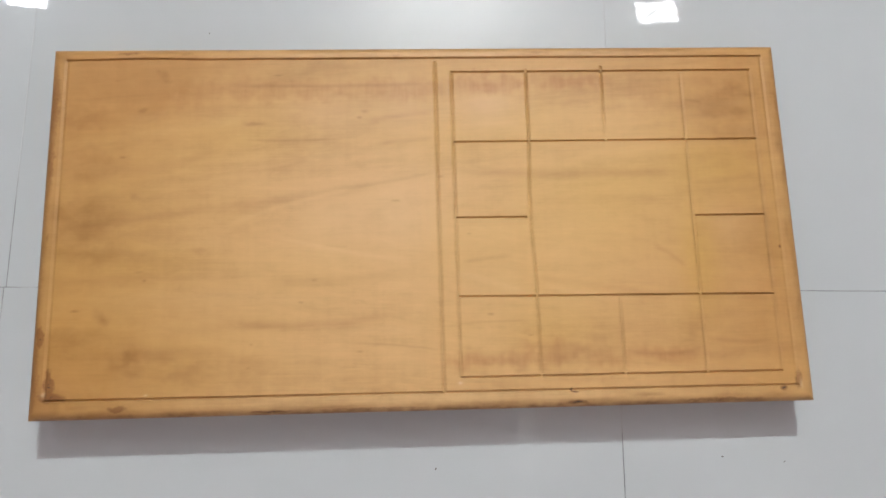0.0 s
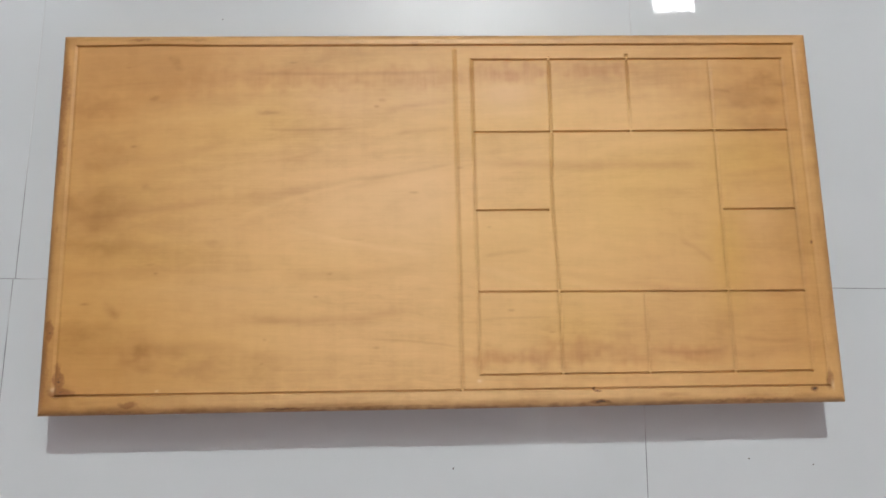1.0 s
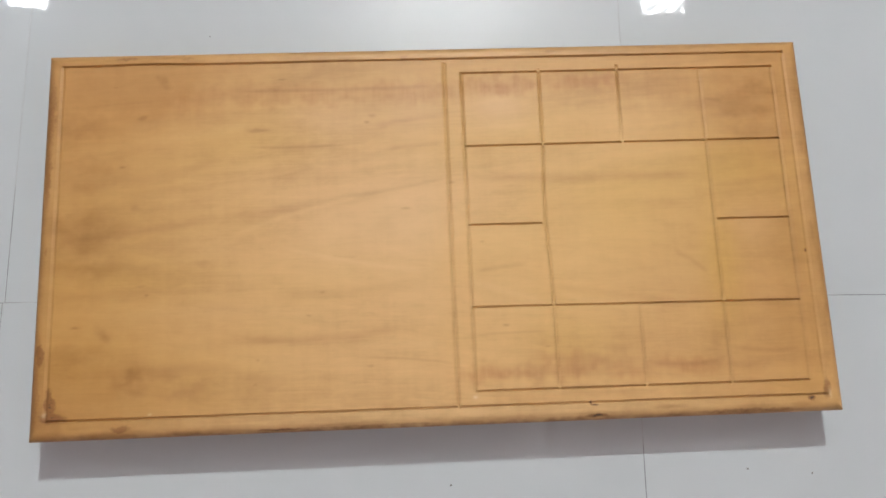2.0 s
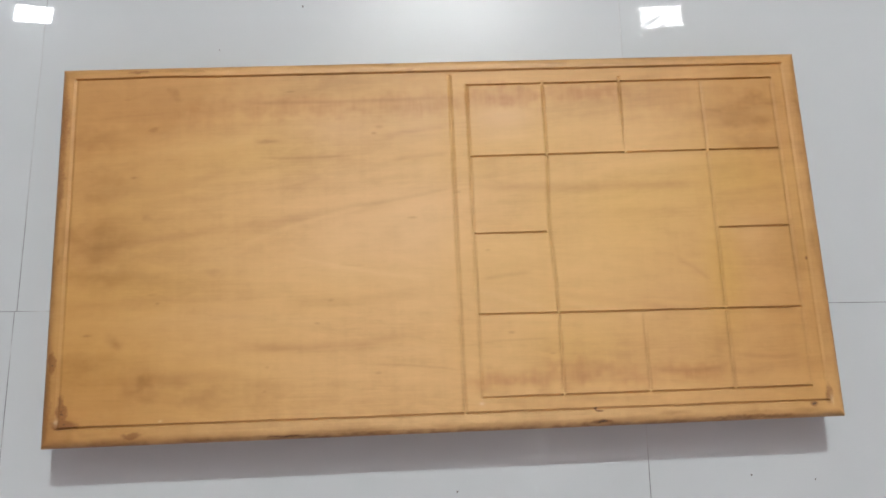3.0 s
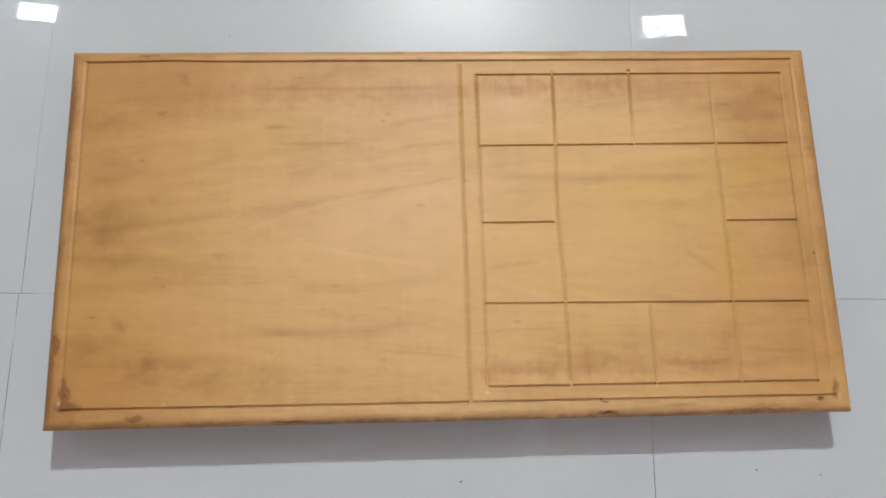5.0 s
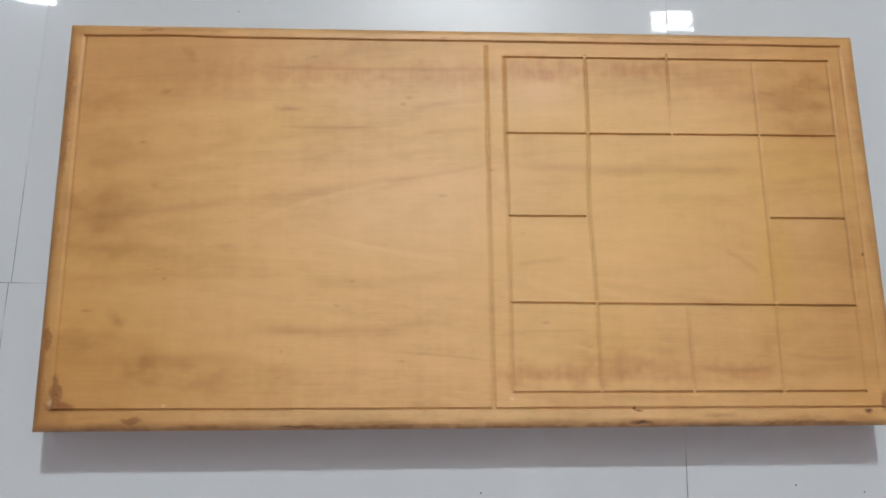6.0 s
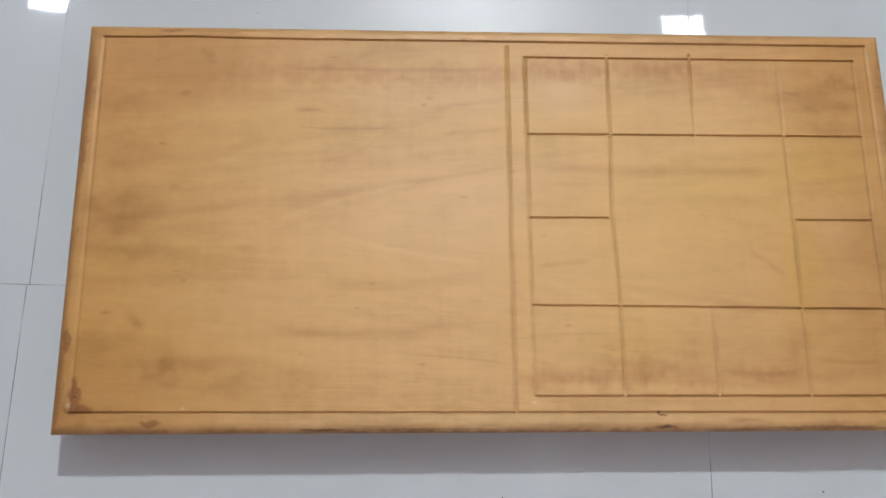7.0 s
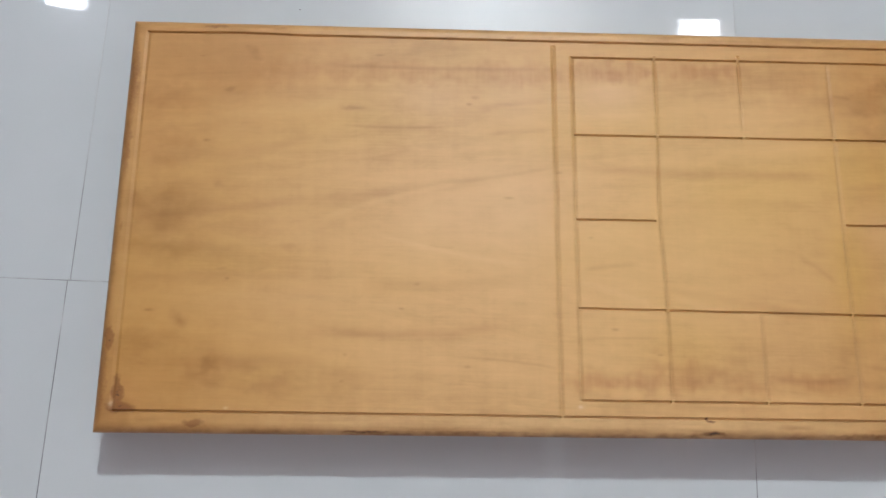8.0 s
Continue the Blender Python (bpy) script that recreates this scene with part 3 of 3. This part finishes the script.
def slab(name, x0, x1, y0, y1, material, parent, label, bottom):
    """A closed piece of the board, with the shaped upper face."""
    xs, ys = lines(x0, x1, X_CUTS, 0.0013, LEFT, RIGHT), lines(y0, y1, Y_CUTS, 0.0011, FRONT, BACK)
    gx, gy = np.meshgrid(xs, ys, indexing="ij")
    top = height(gx, gy)
    stain_and_shade = soft_mark_at(gx, gy, KNOTS + PATCHES + EDGE_MARKS_AND_SHADE + SCUFFS)
    band = soft_mark_at(gx, gy, CHATTER)
    wx, wy = warp(gx, gy)
    nx, ny = gx.shape
    verts = np.stack([wx, wy, top], -1).reshape(-1, 3).tolist()
    idx = np.arange(nx * ny).reshape(nx, ny)
    quads = np.stack([idx[:-1, :-1], idx[1:, :-1], idx[1:, 1:], idx[:-1, 1:]], -1).reshape(-1, 4).tolist()
    ring = list(idx[:, 0]) + list(idx[-1, 1:]) + list(idx[-2::-1, -1]) + list(idx[0, -2:0:-1])
    base = len(verts)
    marks = {"stain_and_shade": stain_and_shade, "band": band, "falloff_toning": falloff_toning_at(gx, gy), "grain": grain_at(gx, gy), "tint": tint_at(gx, gy), "groove_tone": groove_tone_at(gx, gy), "mark": mark_at(gx, gy, EDGE_MARKS), "chip": mark_at(gx, gy, CHIPS)}
    verts += [[verts[i][0], verts[i][1], bottom] for i in ring]
    m = len(ring)
    for k in range(m):
        quads.append([ring[k], base + k, base + (k + 1) % m, ring[(k + 1) % m]])
    quads.append([base + k for k in reversed(range(m))])
    me = bpy.data.meshes.new(name)
    me.from_pydata([tuple(v) for v in verts], [], [tuple(int(i) for i in q) for q in quads])
    for key, field in marks.items():
        flat = field.ravel()
        at = me.attributes.new(key, "FLOAT", "POINT")
        at.data.foreach_set("value", np.concatenate([flat, flat[ring]]).astype(np.float32))
    me.materials.append(material)
    me.update()
    ob = new(name, me)
    ob.parent = parent
    tagged(ob, label)
    return ob


board = tagged(new("wooden_board"), "oiled brown wooden board with grooved square grid lying on tiles", "wooden board")
slab("panel", IN_L, IN_R, IN_F, IN_B, PANEL_WOOD, board, "plywood panel with grooved lines", 0.0)
slab("front_edging", IN_L, IN_R, FRONT, IN_F, EDGE_WOOD, board, "rounded softwood edging with dark scuffs", 0.0)
slab("back_edging", IN_L, IN_R, IN_B, BACK, EDGE_WOOD, board, "rounded softwood edging", 0.0)
slab("side_edging", LEFT, IN_L, FRONT, BACK, EDGE_WOOD, board, "rounded softwood edging with brown stains", 0.0)
slab("side_edging", IN_R, RIGHT, FRONT, BACK, EDGE_WOOD, board, "rounded softwood edging", 0.0)


# ---- grit on the floor ----
def grit(x, y, size, turn, seed):
    rng = random.Random(seed)
    bm = bmesh.new()
    bmesh.ops.create_icosphere(bm, subdivisions=1, radius=size)
    for v in bm.verts:
        v.co *= 0.7 + 0.6 * rng.random()
        v.co.z = max(v.co.z * 0.45, -0.0002)
    ob = part("grit_speck", bm, DIRT)
    ob.matrix_basis = pose(x, y, 0.0002, 0, 0, turn) @ Matrix.Diagonal((1.5, 1, 1, 1))
    return tagged(ob, "tiny dark speck of grit on the tiles", "grit", "specks of grit")


for i, (gx, gy, gs) in enumerate(((0.289, -0.058, 0.0008), (0.352, -0.065, 0.0007), (0.003, -0.060, 0.0008), (-0.140, 0.446, 0.0010), (-0.227, 0.397, 0.0006))):
    grit(gx, gy, gs, 37 * i, i)


# ---- the floor tiles ----
TILE_SIZE, JOINT, FLOOR_TURN = 0.612, 0.0006, -1.5
CROSS = Vector((-0.4185, 0.1275))


def tile_mesh(size):
    h, c, z0 = size / 2, 0.0002, -0.009
    verts = [(-h, -h, z0), (h, -h, z0), (h, h, z0), (-h, h, z0), (-h, -h, -c), (h, -h, -c), (h, h, -c), (-h, h, -c),
             (-h + c, -h + c, 0), (h - c, -h + c, 0), (h - c, h - c, 0), (-h + c, h - c, 0)]
    faces = [(8, 9, 10, 11), (3, 2, 1, 0)]
    for k in range(4):
        n = (k + 1) % 4
        faces += [(k, n, 4 + n, 4 + k), (4 + k, 4 + n, 8 + n, 8 + k)]
    me = bpy.data.meshes.new("floor_tile")
    me.from_pydata(verts, [], faces)
    me.materials.append(TILE)
    return me


TILE_MESH = tile_mesh(TILE_SIZE - JOINT)
turn = Matrix.Rotation(radians(FLOOR_TURN), 2)
for i in range(-5, 6):
    for j in range(-4, 9):
        # the rows are laid a little out of line
        slip = 0.0022 if j == 0 else 0.003 * math.sin(2.3 * j)
        slip = 0.0 if j == -1 else slip
        place = CROSS + turn @ Vector(((i + 0.5) * TILE_SIZE + slip, (j + 0.5) * TILE_SIZE))
        if abs(place.x) > ROOM_X + 0.2 or not ROOM_Y0 - 0.2 < place.y < ROOM_Y1 + 0.2:
            continue
        tile = new("tile", TILE_MESH)
        tile.parent = floor
        tile.matrix_basis = pose(place.x, place.y, 0, 0, 0, FLOOR_TURN)
